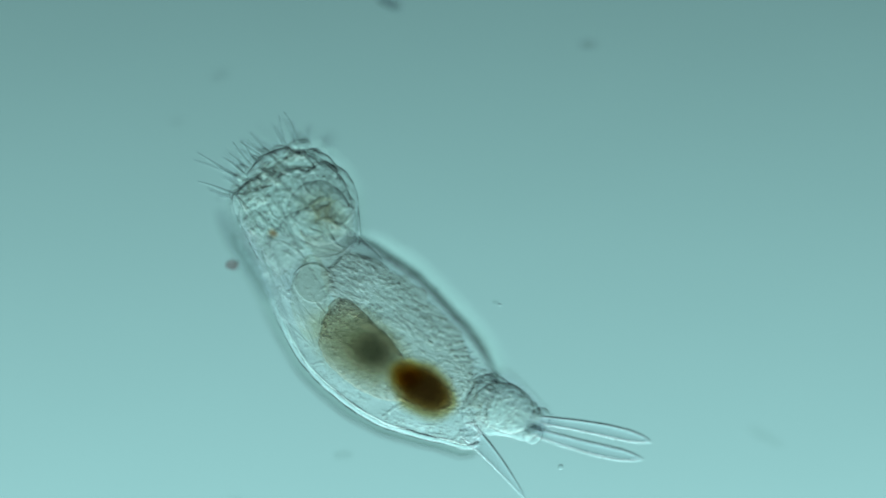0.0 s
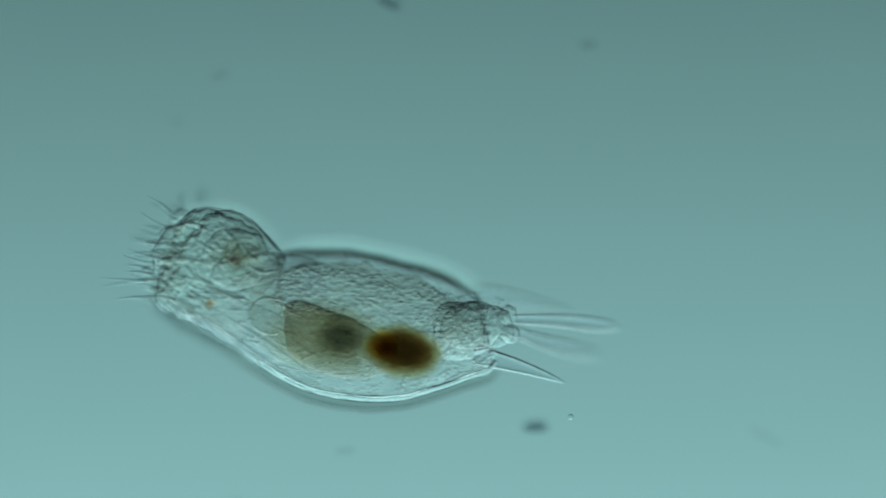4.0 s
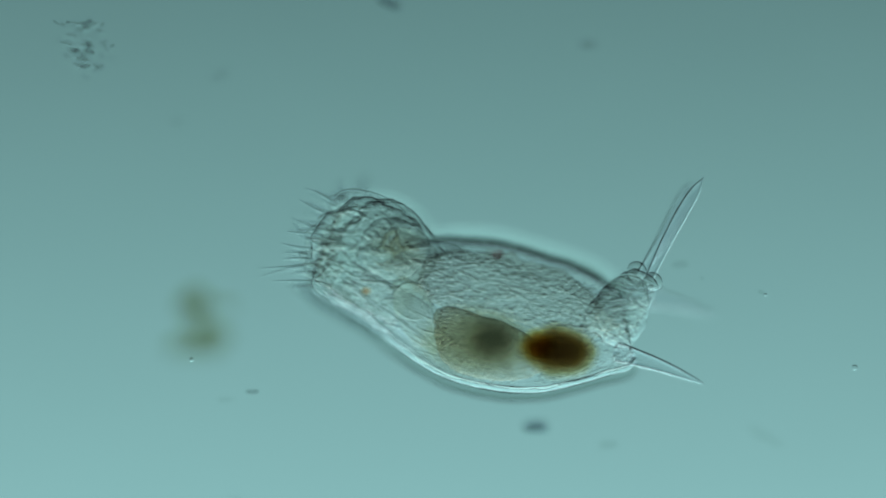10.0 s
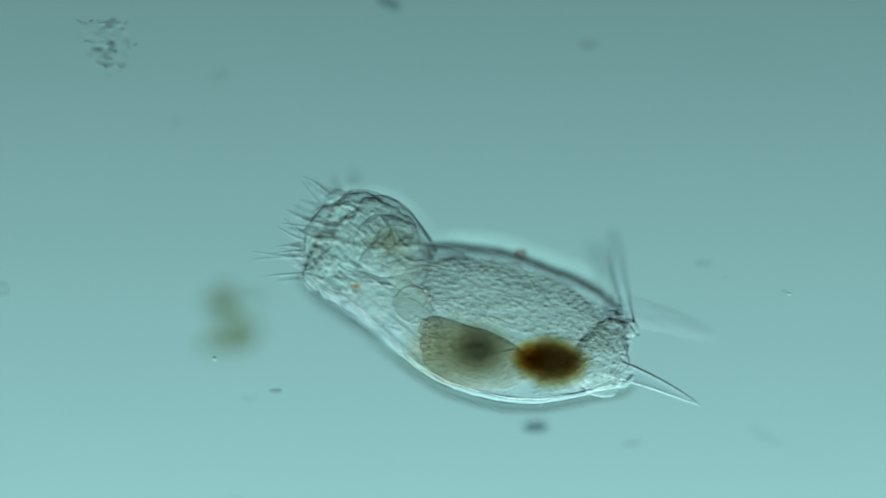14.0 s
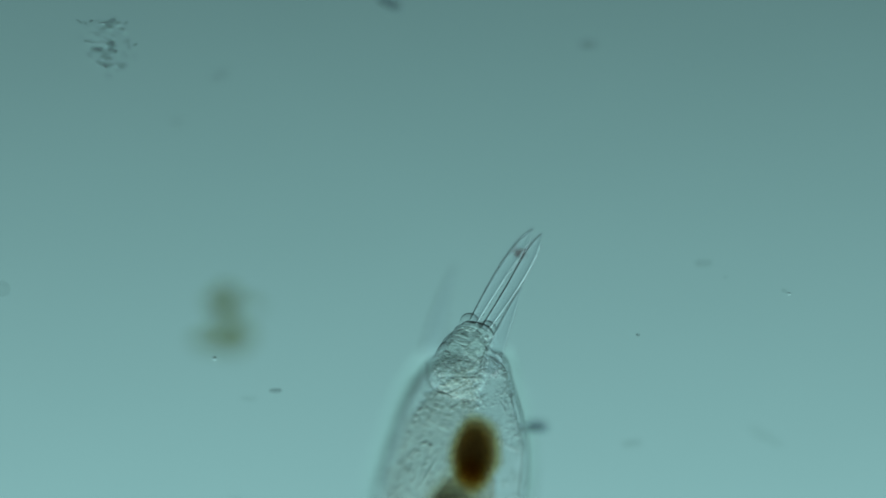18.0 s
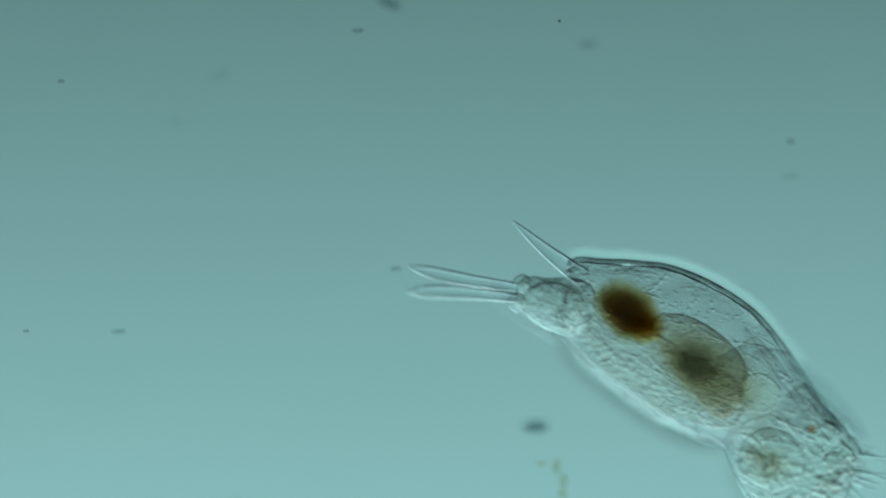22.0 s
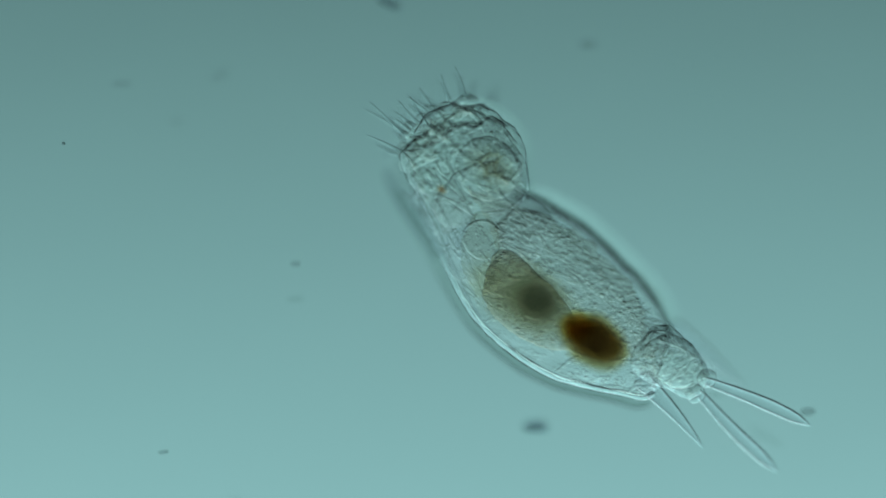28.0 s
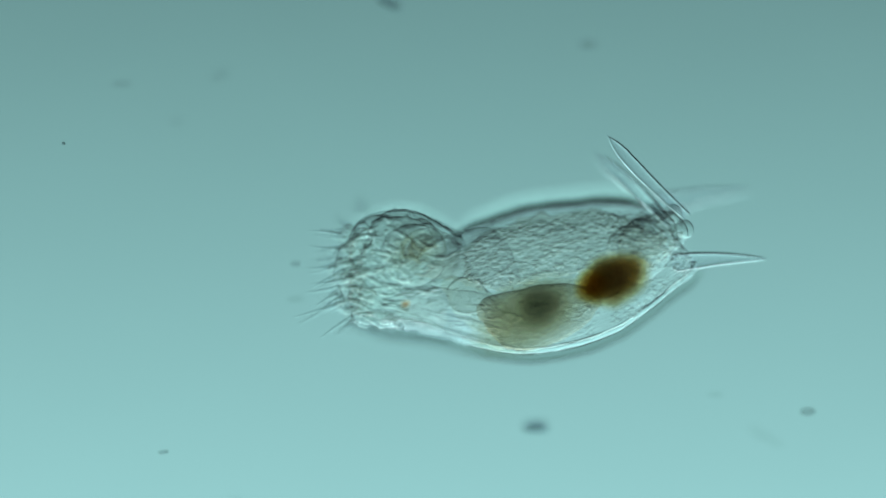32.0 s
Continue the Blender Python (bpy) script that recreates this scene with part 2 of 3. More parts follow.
lip = part("lorica_lip", loft([(424, 560, 420, 570), (460, 572, 452, 592), (520, 596, 510, 618), (580, 626, 572, 638)], 0.8, 24, 20, ((30, 2.0),), caps=(8, 8)), M_LIP, rotifer, Vector((0, 0, -120 * G)))

HEAD = [(646, 462, 565, 612), (606, 412, 505, 590), (560, 385, 455, 566), (507, 377, 420, 548), (470, 388, 420, 526), (452, 410, 424, 508)]
HB = (610, 520)
head = part("head", loft(HEAD, 0.75, 110, 100, ((34, 7.0), (16, 4.0), (9, 1.2)), HB, caps=(None, 26)), M_HEAD, rotifer, P(*HB))
CORE = inset(HEAD[:4], 10, 12) + [(482, 412, 442, 516), (466, 432, 442, 494), (458, 448, 446, 478)]
mass = part("head_mass", loft(CORE, 0.3, 150, 110, ((28, 10.0), (14, 5.0), (7, 1.5)), HB, caps=(None, 10)), M_HEADMASS, head)
mastax = part("mastax", blob(60, 56, 40, ((30, 4.0), (12, 1.5)), 60), M_MASTAX, head, P(556, 464) - P(*HB))
trophi = part("trophi", blob(58, 44, 30, ((30, 4.0),)), M_TROPHI, head, P(562, 458) - P(*HB))
for x, y, turn, size in ((548, 448, 60, 40), (570, 444, 115, 42), (580, 468, 20, 46), (545, 474, -30, 38), (562, 456, 85, 30)):
    jaw = part("jaw", tube([Vector((size * (u - 0.5), 10 * math.sin(math.pi * u), 0)) * G for u in np.linspace(0, 1, 14)],
                           [(1.2 + 3.4 * math.sin(math.pi * u)) * G for u in np.linspace(0, 1, 14)], 14), M_JAW, head, P(x, y, 20) - P(*HB), "olive-brown jaw piece")
    jaw.rotation_euler = (0, 0, math.radians(turn))
eye = part("eyespot", blob(13, 11, 8), M_EYE, head, P(517, 545, 30) - P(*HB))
# The same added halo around the head.
part("halo_shell", loft(inset(HEAD, -8, -4), 0.8, 40, 40, ((34, 4.0),), HB, caps=(None, 14)), M_HALO, head, Vector((0, 0, -130 * G)))
hood = part("hood", loft([(642, 446, 640, 480), (605, 413, 600, 470), (560, 389, 556, 462), (515, 378, 524, 452), (484, 382, 502, 440), (468, 388, 484, 418), (458, 393, 462, 400)],
                         0.8, 40, 40, ((30, 2.0),), caps=(4, 2)), M_HOOD, rotifer)
neck = part("neck", loft([(585, 432, 540, 580), (612, 444, 570, 596), (645, 447, 606, 618), (680, 447, 650, 640)], 0.6, 40, 40, ((30, 4.0), (12, 1.2)), caps=(45, 60), lens=0.5), M_HOOD, rotifer)
chin = part("chin", loft([(472, 541, 468, 562), (490, 528, 486, 580), (530, 520, 522, 602), (572, 528, 568, 626), (612, 548, 612, 648)], 0.5, 40, 40, ((30, 3.0), (12, 1.5)), caps=(14, 60)), M_HOOD, rotifer)


def strand(x, y, angle, length, bow, r):
    """A thin bowed fold with pointed ends, about its middle."""
    c, s = math.cos(angle), math.sin(angle)
    path, radii = [], []
    for i in range(17):
        u = i / 8 - 1
        a, b = u * length / 2, bow * (1 - u * u)
        path.append(Vector((x + a * c - b * s, y + a * s + b * c, 0)) * G)
        radii.append(r * G * (1.05 - u * u))
    return tube(path, radii, 16)


def band(points, r, n=24):
    """A thin ridge of tissue through points of the animal at rest (x, y, z)."""
    path = [P(*p) for p in spline(points, n)]
    return tube(path, [r * G * (0.45 + 0.55 * math.sin(math.pi * i / (n - 1))) for i in range(n)], 16)


part("pharynx_wall", band([(606, 416, 8), (628, 444, 20), (634, 474, 26), (624, 504, 24), (602, 526, 14)], 2.8), M_RIM, head, -P(*HB))
hood_edge = part("hood_edge", band([(640, 444, 0), (604, 412, 4), (558, 386, 6), (508, 377, 6), (478, 383, 4), (466, 395, 0)], 2.6, 32), M_RIM, rotifer)
part("lorica_rim", band([(1002, 490, 12), (966, 499, 22), (952, 526, 26), (963, 552, 28), (985, 573, 26), (1018, 594, 16)], 3.0), M_RIM, rotifer, None, "curved rim of the foot opening")
vesicle = blob(37, 35, 26, ((40, 3.0),), 40)
hole = blob(34, 32, 24, ((40, 3.0),), 40)
bmesh.ops.reverse_faces(hole, faces=hole.faces)
part("vesicle", join([vesicle, hole]), M_VESICLE, rotifer, P(626, 560, -6))
part("septum", band([(650, 532, 20), (662, 570, 22), (680, 612, 20), (700, 655, 10)], 2.2), M_RIM, rotifer)
part("neck_fold", band([(640, 448, 10), (645, 470, 24), (640, 500, 28), (650, 540, 24)], 3.0), M_RIM, rotifer)
part("ventral_fold", band([(505, 542, 26), (560, 572, 28), (625, 606, 26), (700, 652, 16)], 3.4), M_RIM, rotifer)
part("ventral_fold", band([(478, 556, 16), (540, 586, 22), (600, 622, 22), (680, 668, 10)], 2.6), M_RIM, rotifer)


def inside(stations, u, v):
    xa, ya, xb, yb = spline(stations, 60)[int(u * 59)]
    return xa + (xb - xa) * v, ya + (yb - ya) * v


def granules(stations, count, origin, u=(0.05, 0.95), v=(0.08, 0.92), z=(-14, 14), r=(1.3, 3.0), long=(0.6, 1.5)):
    """Many tiny refracting grains scattered through a tissue."""
    unit = bmesh.new()
    bmesh.ops.create_icosphere(unit, subdivisions=2, radius=1.0)
    vs = [tuple(w.co) for w in unit.verts]
    fs = [[w.index for w in f.verts] for f in unit.faces]
    unit.free()
    rows = spline(stations, 400)
    widest = max(math.hypot(q[2] - q[0], q[3] - q[1]) for q in rows)
    verts, faces = [], []
    for _ in range(count):
        xa, ya, xb, yb = rows[int(rng.uniform(*u) * 399)]
        while rng.random() * widest > math.hypot(xb - xa, yb - ya):
            xa, ya, xb, yb = rows[int(rng.uniform(*u) * 399)]
        f = rng.uniform(*v)
        c = P(xa + (xb - xa) * f, ya + (yb - ya) * f, rng.uniform(*z)) - P(*origin)
        s, n, turn = rng.uniform(*r) * G, len(verts), rng.uniform(*long)
        verts += [(c.x + x * s * turn, c.y + y * s, c.z + w * s) for x, y, w in vs]
        faces += [[i + n for i in f2] for f2 in fs]
    me = bpy.data.meshes.new("granules")
    me.from_pydata(verts, [], faces)
    bm = bmesh.new()
    bm.from_mesh(me)
    return bm


MASS = [(632, 500, 630, 522), (650, 478, 644, 545), (700, 460, 690, 566), (770, 454, 760, 566), (840, 464, 830, 574), (910, 482, 900, 584), (960, 504, 955, 594), (985, 526, 985, 604)]
tagged(part("granular_tissue", granules(MASS, 1250, (800, 560), (0.06, 0.86), (0.02, 0.98), (-20, 20), (1.6, 4.4), (0.8, 2.2)), M_GRANULE, rotifer), kind="stuff")
tagged(part("granular_tissue", granules(SAC, 1200, (762, 605), (0.04, 0.98), (0.03, 0.97), (-8, 14), (1.5, 2.7)), M_FINE, stomach), kind="stuff")
tagged(part("granular_tissue", granules(TRUNK, 520, (800, 560), (0.1, 0.84), (0.42, 0.97), (-15, 15), (1.6, 4.0)), M_FINE, rotifer), kind="stuff")
tagged(part("granular_tissue", granules(HEAD, 450, HB, (0.1, 1.0), (0.06, 0.94), (-10, 25), (2.0, 5.0)), M_GRANULE, head), kind="stuff")
tagged(part("granular_tissue", granules(TRUNK, 260, (800, 560), (0.55, 0.99), (0.1, 0.95), (-15, 15), (2.0, 4.2)), M_FINE, rotifer), kind="stuff")
for k in range(95):
    x, y = inside(HEAD, 0.1 + 0.9 * rng.random(), 0.06 + 0.86 * rng.random())
    part("fold", strand(0, 0, math.radians(rng.gauss(-25, 38)), rng.uniform(18, 60), rng.uniform(-9, 9), rng.uniform(2.4, 5.5)), M_FOLD, head,
         P(x, y, rng.uniform(-12, 40)) - P(*HB))
for k in range(22):
    x, y = inside(TRUNK, 0.05 + 0.85 * rng.random(), 0.55 + 0.40 * rng.random())
    part("muscle_strand", strand(0, 0, math.radians(rng.gauss(-18 + 60 * (x - 620) / 400, 14)), rng.uniform(25, 70), rng.uniform(-7, 7), rng.uniform(1.8, 3.8)), M_FOLD, rotifer, P(x, y, rng.uniform(-15, 25)))
for k in range(16):
    x, y = inside(TRUNK, 0.08 + 0.85 * rng.random(), 0.1 + 0.4 * rng.random())
    part("muscle_strand", strand(0, 0, math.radians(rng.gauss(-12, 20)), rng.uniform(25, 80), rng.uniform(-6, 6), rng.uniform(2.0, 4.0)), M_FOLD, rotifer, P(x, y, rng.uniform(-30, 30)))


def tuft(x, y, angle, hairs, length, spread, thick, root=8, deep=(-90, 10)):
    """A tuft of cilia rooted at (x, y) on the corona, fanned about the angle."""
    made = []
    for _ in range(hairs):
        a = math.radians(angle + rng.gauss(0, spread))
        ln = length * rng.uniform(0.6, 1.15)
        bow = rng.uniform(-0.22, 0.22) * ln
        ox, oy, oz = rng.uniform(-root, root), rng.uniform(-root, root), rng.uniform(*deep)
        path, radii = [], []
        for i in range(8):
            u = i / 7
            dx, dy = u * ln, bow * u * u
            path.append(Vector((ox + dx * math.cos(a) - dy * math.sin(a), oy + dx * math.sin(a) + dy * math.cos(a), oz + rng.uniform(-3, 3))) * G)
            radii.append(1.7 * thick * G * (1.0 - 0.7 * u))
        made.append(tube(path, radii, 12))
    return part("cilia_tuft", join(made), M_HAIR, head, P(x, y) - P(*HB))


tufts = [tuft(*row) for row in (
    (488, 384, 112, 8, 30, 26, 2.2, 14, (-150, -60)), (462, 390, 138, 8, 42, 20, 2.2, 12, (-140, -40)), (446, 402, 152, 5, 48, 12, 2.0),
    (434, 424, 166, 4, 52, 10, 2.1), (424, 446, 176, 4, 54, 8, 2.4), (416, 470, 180, 4, 48, 9, 2.1), (411, 496, 183, 5, 48, 9, 2.1),
    (412, 520, 188, 5, 42, 10, 2.0), (420, 545, 196, 5, 38, 14, 2.0, 10, (-120, -20)))]
styles = [tuft(*row, 7, (-25, 15)) for row in (
    (440, 418, 166, 1, 84, 3, 2.2), (424, 452, 186, 2, 84, 3, 2.6), (416, 478, 176, 1, 76, 4, 2.4), (411, 506, 186, 2, 86, 3, 2.5), (418, 536, 192, 1, 70, 5, 2.4))]
for x, y, rx, ry, turn in ((452, 404, 24, 17, 60), (436, 428, 22, 16, 30), (424, 452, 25, 15, 10), (420, 476, 24, 15, -10), (416, 500, 26, 15, 5),
                           (420, 522, 25, 15, -20), (432, 544, 28, 15, -35), (470, 560, 30, 14, -25), (462, 420, 22, 18, 50), (446, 470, 24, 18, 0), (446, 512, 26, 16, -15)):
    lobe = part("corona_lobe", blob(rx, ry, 14, ((14, 5.0), (7, 2.0)), 24), M_LOBE, head, P(x, y, rng.uniform(-10, 30)) - P(*HB))
    lobe.rotation_euler = (0, 0, math.radians(turn))

FOOT = [(-10, 50, -10, -50), (15, 52, 15, -52), (45, 46, 45, -46), (75, 38, 75, -38), (98, 31, 98, -31)]
FOOT = [(800 + a, 560 - b, 800 + c, 560 - d) for a, b, c, d in FOOT]
foot = part("foot", loft(FOOT, 0.7, 70, 70, ((22, 6.0), (10, 2.0)), caps=(22, 10)), M_FOOT, rotifer, P(985, 548))
part("foot_bulb", blob(56, 44, 34, ((40, 5.0),), 36), M_VESICLE, foot, Vector((38, 4, 0)) * G)
part("foot_mass", loft(inset(FOOT, 8, 8), 0.3, 90, 80, ((16, 9.0), (8, 3.0)), caps=(12, 8)), M_FOOTMASS, foot)
tagged(part("granular_tissue", granules(FOOT, 150, (800, 560), (0.05, 1), (0.08, 0.92), (5, 35), (2.2, 5.0)), M_FINE, foot), kind="stuff")
for s in (1, -1):
    part("foot_lobe", blob(17, 18, 15, ((12, 3.0),), 20), M_FOOT, foot, Vector((103, 17 * s, 0)) * G)
for k in range(16):
    part("fold", strand(0, 0, math.radians(rng.gauss(70, 45)), rng.uniform(15, 48), rng.uniform(-8, 8), rng.uniform(1.8, 4.0)), M_FOLD, foot,
         Vector((rng.uniform(0, 95), rng.uniform(-30, 30), rng.uniform(0, 35))) * G)


def hollow(path, radii, wall, flat):
    """A thin-walled tapered tube, open at its root."""
    inner = tube(path[:-1], [max(0.25 * q, q - wall * G) for q in radii[:-1]], 18, flat, False)
    bmesh.ops.reverse_faces(inner, faces=inner.faces)
    return join([tube(path, radii, 18, flat, False), inner])


def blade(length, width, bend=0.0):
    """A hollow-looking tapered claw: nearly even in width, then drawn out to a point."""
    path, radii = [], []
    for i in range(30):
        u = i / 29
        path.append(Vector((length * u, bend * math.sin(math.pi * u), 0)) * G)
        radii.append((width * np.interp(u, (0, 0.3, 0.6, 0.8, 0.9, 0.96, 1), (0.68, 0.86, 1.0, 0.92, 0.66, 0.3, 0.05)) + 0.3) * G)
    return hollow(path, radii, 2.4, 0.6)


toe_a = part("toe", blade(200, 12.0, 4), M_TOE, foot, Vector((100, 18, 0)) * G)
toe_b = part("toe", blade(200, 12.0, -4), M_TOE, foot, Vector((100, -18, 0)) * G)


def spike(length, width):
    path, radii = [], []
    for i in range(24):
        u = i / 23
        path.append(Vector((length * u, 4 * math.sin(math.pi * u), 0)) * G)
        radii.append((width * (1 - u) ** 0.68 * min(1, u * 12 + 0.4) + 0.3) * G)
    return hollow(path, radii, 2.6, 0.7)


spine_a = part("spine", spike(172, 19), M_SPINE, rotifer, P(990, 602, -16))
spine_a.rotation_euler = (0, 0, math.radians(-12.5))
spine_b = part("spine", spike(180, 19), M_SPINE, rotifer, P(986, 498, -110))
spine_b.rotation_euler = (0, 0, math.radians(-6))


# ---- specks in the water, on the slide and on the glass ----
def field(x, y, z=0.0):
    return Vector(((x - 784) * G, (441 - y) * G, z * G))


def speck(name, label, mat, rx, ry, rz, turn=0, z=0.0, group="specks in the water"):
    ob = part(name, blob(rx, ry, rz, ((max(rx, ry) * 0.9, min(rx, ry) * 0.35),), 14), mat)
    ob.rotation_euler = (0, 0, math.radians(turn))
    return tagged(ob, label, "debris", group)


for x, y, rx, ry, turn, mat, what in (
        (690, 4, 25, 11, -25, M_DULL, "dark"), (1040, 76, 17, 8, 0, M_VEIL, "grey"), (391, 130, 18, 9, 20, M_HAZE, "pale grey"),
        (1355, 770, 38, 9, -27, M_FAINT, "pale elongated"), (948, 753, 24, 11, 0, M_SMUDGE, "dark oval"), (418, 882, 20, 6, 0, M_FAINT, "pale"),
        (314, 212, 14, 7, 0, M_FAINT, "pale")):
    ob = speck("dust_smudge", what + " out-of-focus dust smudge on the glass", mat, rx, ry, 3, turn, 105, "dust on the glass")
    ob.location = field(x, y, 105)

clump = tagged(new("debris_clump"), "loose clump of tiny dark grains lying in the water", "debris")
bits = random.Random(12)
for k in range(96):
    if k < 66:
        x, y = bits.gauss(-8, 15), bits.uniform(-42, 46)
        size, mat = (bits.uniform(3.2, 7.5), bits.uniform(1.8, 3.2)), bits.choice((M_CLEAR, M_CLEAR, M_CLEAR, M_VEIL, M_GRAIN))
    elif k < 78:
        x, y = bits.gauss(2, 16), bits.gauss(-36, 8)
        size, mat = (bits.uniform(5, 9), bits.uniform(2.4, 4)), bits.choice((M_CLEAR, M_VEIL, M_VEIL))
    else:
        x, y = bits.uniform(-60, 50), bits.uniform(-60, 44)
        size, mat = (bits.uniform(4, 8), bits.uniform(1.8, 3)), M_VEIL
    grain = part("grain", blob(*size, 2.6, ((5, 1.0),), 16), mat, clump, Vector((x, y, bits.uniform(-75, -15))) * G)
    grain.rotation_euler = (0, 0, math.radians(bits.gauss(0, 28)))
algae = tagged(new("algae_clump"), "blurred olive-brown clump of algae on the slide", "algae")
for x, y, rx, ry in ((-8, 24, 28, 28), (-6, 20, 16, 18), (-2, -8, 24, 20), (26, -34, 28, 20), (-22, -50, 38, 14), (10, -52, 30, 12), (44, 22, 14, 10)):
    part("lump", blob(rx, ry, 24, ((24, 10),), 20), M_ALGAE, algae, Vector((x, y, 0)) * G)
def at(x, y, z, turn=0, tilt=0):
    return pose(x * G, y * G, z * G, 0, tilt, turn)


def motions():
    walk(rotifer, [
        (0, at(-91, -165, 0, -37.1)),
        (0.5, at(-103, -158, 0, -36.7)),
        (1, at(-120, -148, 0, -36.0)),
        (1.5, at(-119, -134, 0, -28.5)),
        (2, at(-124, -134, 0, -20.3)),
        (2.5, at(-121, -133, 0, -20.0)),
        (3, at(-128, -137, 0, -19.0)),
        (3.5, at(-121, -130, 0, -11.3)),
        (5.5, at(-245, -142, 0, 1.7)),
        (6, at(-271, -133, 0, 1.4)),
        (6.5, at(-279, -124, 0, 6.5)),
        (7, at(-292, -124, 0, 13.3)),
        (7.5, at(-203, -141, 0, -7.4)),
        (8, at(-67, -136, 0, -5.0)),
        (8.5, at(-13, -129, 0, -2.3)),
        (9, at(16, -119, 0, -0.0)),
        (9.5, at(54, -113, 0, -1.2)),
        (10, at(118, -115, 0, -7.4)),
        (10.5, at(148, -121, 0, -10.9)),
        (11, at(158, -118, 0, -9.8)),
        (11.5, at(149, -120, 0, -9.0)),
        (12, at(116, -135, 0, -10.4)),
        (12.5, at(120, -127, 0, -11.5)),
        (13, at(114, -149, 0, -10.2)),
        (13.5, at(119, -132, 0, -11.0)),
        (15.5, at(118, -152, 0, 2.0)),
        (15.7, at(91, -165, 0, 14.5)),
        (16, at(65, -175, 0, 34.9)),
        (16.5, at(46, -203, 0, 47.5)),
        (17, at(30, -214, 0, 60.0)),
        (17.5, at(14, -296, -20, 71.5, -4)),
        (18, at(10, -406, -45, 81.5, -9)),
        (18.5, at(30, -402, -48, 88.5, -9)),
        (19, at(69, -315, -44, 94.0, -8)),
        (19.5, at(68, -135, -38, 94.5, -6.5)),
        (20, at(96, -8, -32, 95.5, -5)),
        (20.5, at(119, 65, -20, 99.5, -3)),
        (21, at(198, 14, -8, 117.5, -1.2)),
        (21.5, at(265, -100, -4, 133.5, -0.6)),
        (22, at(405, -178, 0, 153.5)),
        (22.5, at(488, -210, 0, 158.5)),
        (23, at(505, -224, 0, 166.5)),
        (23.5, at(219, -253, 0, 170.5)),
        (24, at(50, -261, 0, 189.0)),
        (24.5, at(89, -219, 0, 214.0)),
        (25, at(175, -113, 0, 244.8)),
        (25.5, at(201, -13, 0, 269.0)),
        (26.5, at(188, -47, 0, 302.5)),
        (27.5, at(208, -91, 0, 323.9)),
        (28, at(213, -83, 0, 325.1)),
        (28.5, at(214, -83, 0, 329.0)),
        (29, at(204, -88, 0, 334.2)),
        (29.5, at(214, -73, 0, 342.8)),
        (30, at(202, -74, 0, 358.5)),
        (30.5, at(207, -61, 0, 363.5)),
        (31, at(215, -69, 0, 361.5)),
        (31.5, at(211, -62, 0, 364.5)),
        (32, at(210, -37, 0, 375.5)),
    ])
    walk(foot, [
        (0, at(194, 14, 0, 13)),
        (1, at(204, 17, 0, 16)),
        (1.5, at(185, 12, 0, -3)),
        (2, at(187, 12, 0, -7)),
        (2.5, at(171, 1, 0, 39)),
        (3, at(173, 2, 0, 42)),
        (3.5, at(145, -7, 0, 26)),
        (5.5, at(179, 12, 0, 1)),
        (6, at(182, 12, 0, 2)),
        (6.5, at(175, 13, 0, -7)),
        (7, at(176, 14, 0, -10)),
        (7.5, at(190, 20, 0, 58)),
        (8, at(168, -14, 0, 57)),
        (8.5, at(153, 15, 0, 28)),
        (9, at(168, 21, 0, 20)),
        (9.5, at(169, 13, 0, 22)),
        (10, at(182, 5, 0, 63)),
        (10.5, at(169, -20, 0, 64)),
        (11, at(171, -25, 0, 69)),
        (11.5, at(160, -16, 0, 49)),
        (12, at(175, 2, 0, 46)),
        (12.5, at(168, -5, 0, 46)),
        (13, at(170, 36, 0, 10)),
        (13.5, at(160, -67, 0, 72)),
        (15.5, at(171, -35, 0, 74)),
        (16, at(98, -22, 0, 0)),
        (16.5, at(126, 67, 0, -43)),
        (17, at(158, 40, 0, -46)),
        (17.5, at(165, 19, 0, -20)),
        (18, at(178, 14, 0, -15)),
        (18.5, at(168, 17, 0, -17)),
        (19, at(179, 13, 0, -7)),
        (19.5, at(168, 12, 0, 2)),
        (20, at(173, 13, 0, -4)),
        (20.5, at(174, 12, 0, -2)),
        (21, at(184, 12, 0, 4)),
        (21.5, at(213, 12, 0, 1)),
        (22, at(185, 12, 0, 11)),
        (22.5, at(181, 11, 0, 19)),
        (23, at(189, 13, 0, 15)),
        (23.5, at(198, 14, 0, 9)),
        (24, at(184, 12, 0, 11)),
        (24.5, at(185, 12, 0, 7)),
        (25, at(206, 15, 0, 9)),
        (25.5, at(207, 17, 0, 14)),
        (26.5, at(214, 14, 0, 4)),
        (27.5, at(189, 12, 0, -2)),
        (28, at(189, 12, 0, -2)),
        (28.5, at(184, 12, 0, -10)),
        (29, at(190, 12, 0, -3)),
        (29.5, at(186, 12, 0, 12)),
        (30, at(201, 18, 0, 21)),
        (30.5, at(205, 20, 0, 23)),
        (31, at(188, 0, 0, 61)),
        (31.5, at(142, -21, 0, 38)),
        (32, at(126, -10, 0, 21)),
    ])
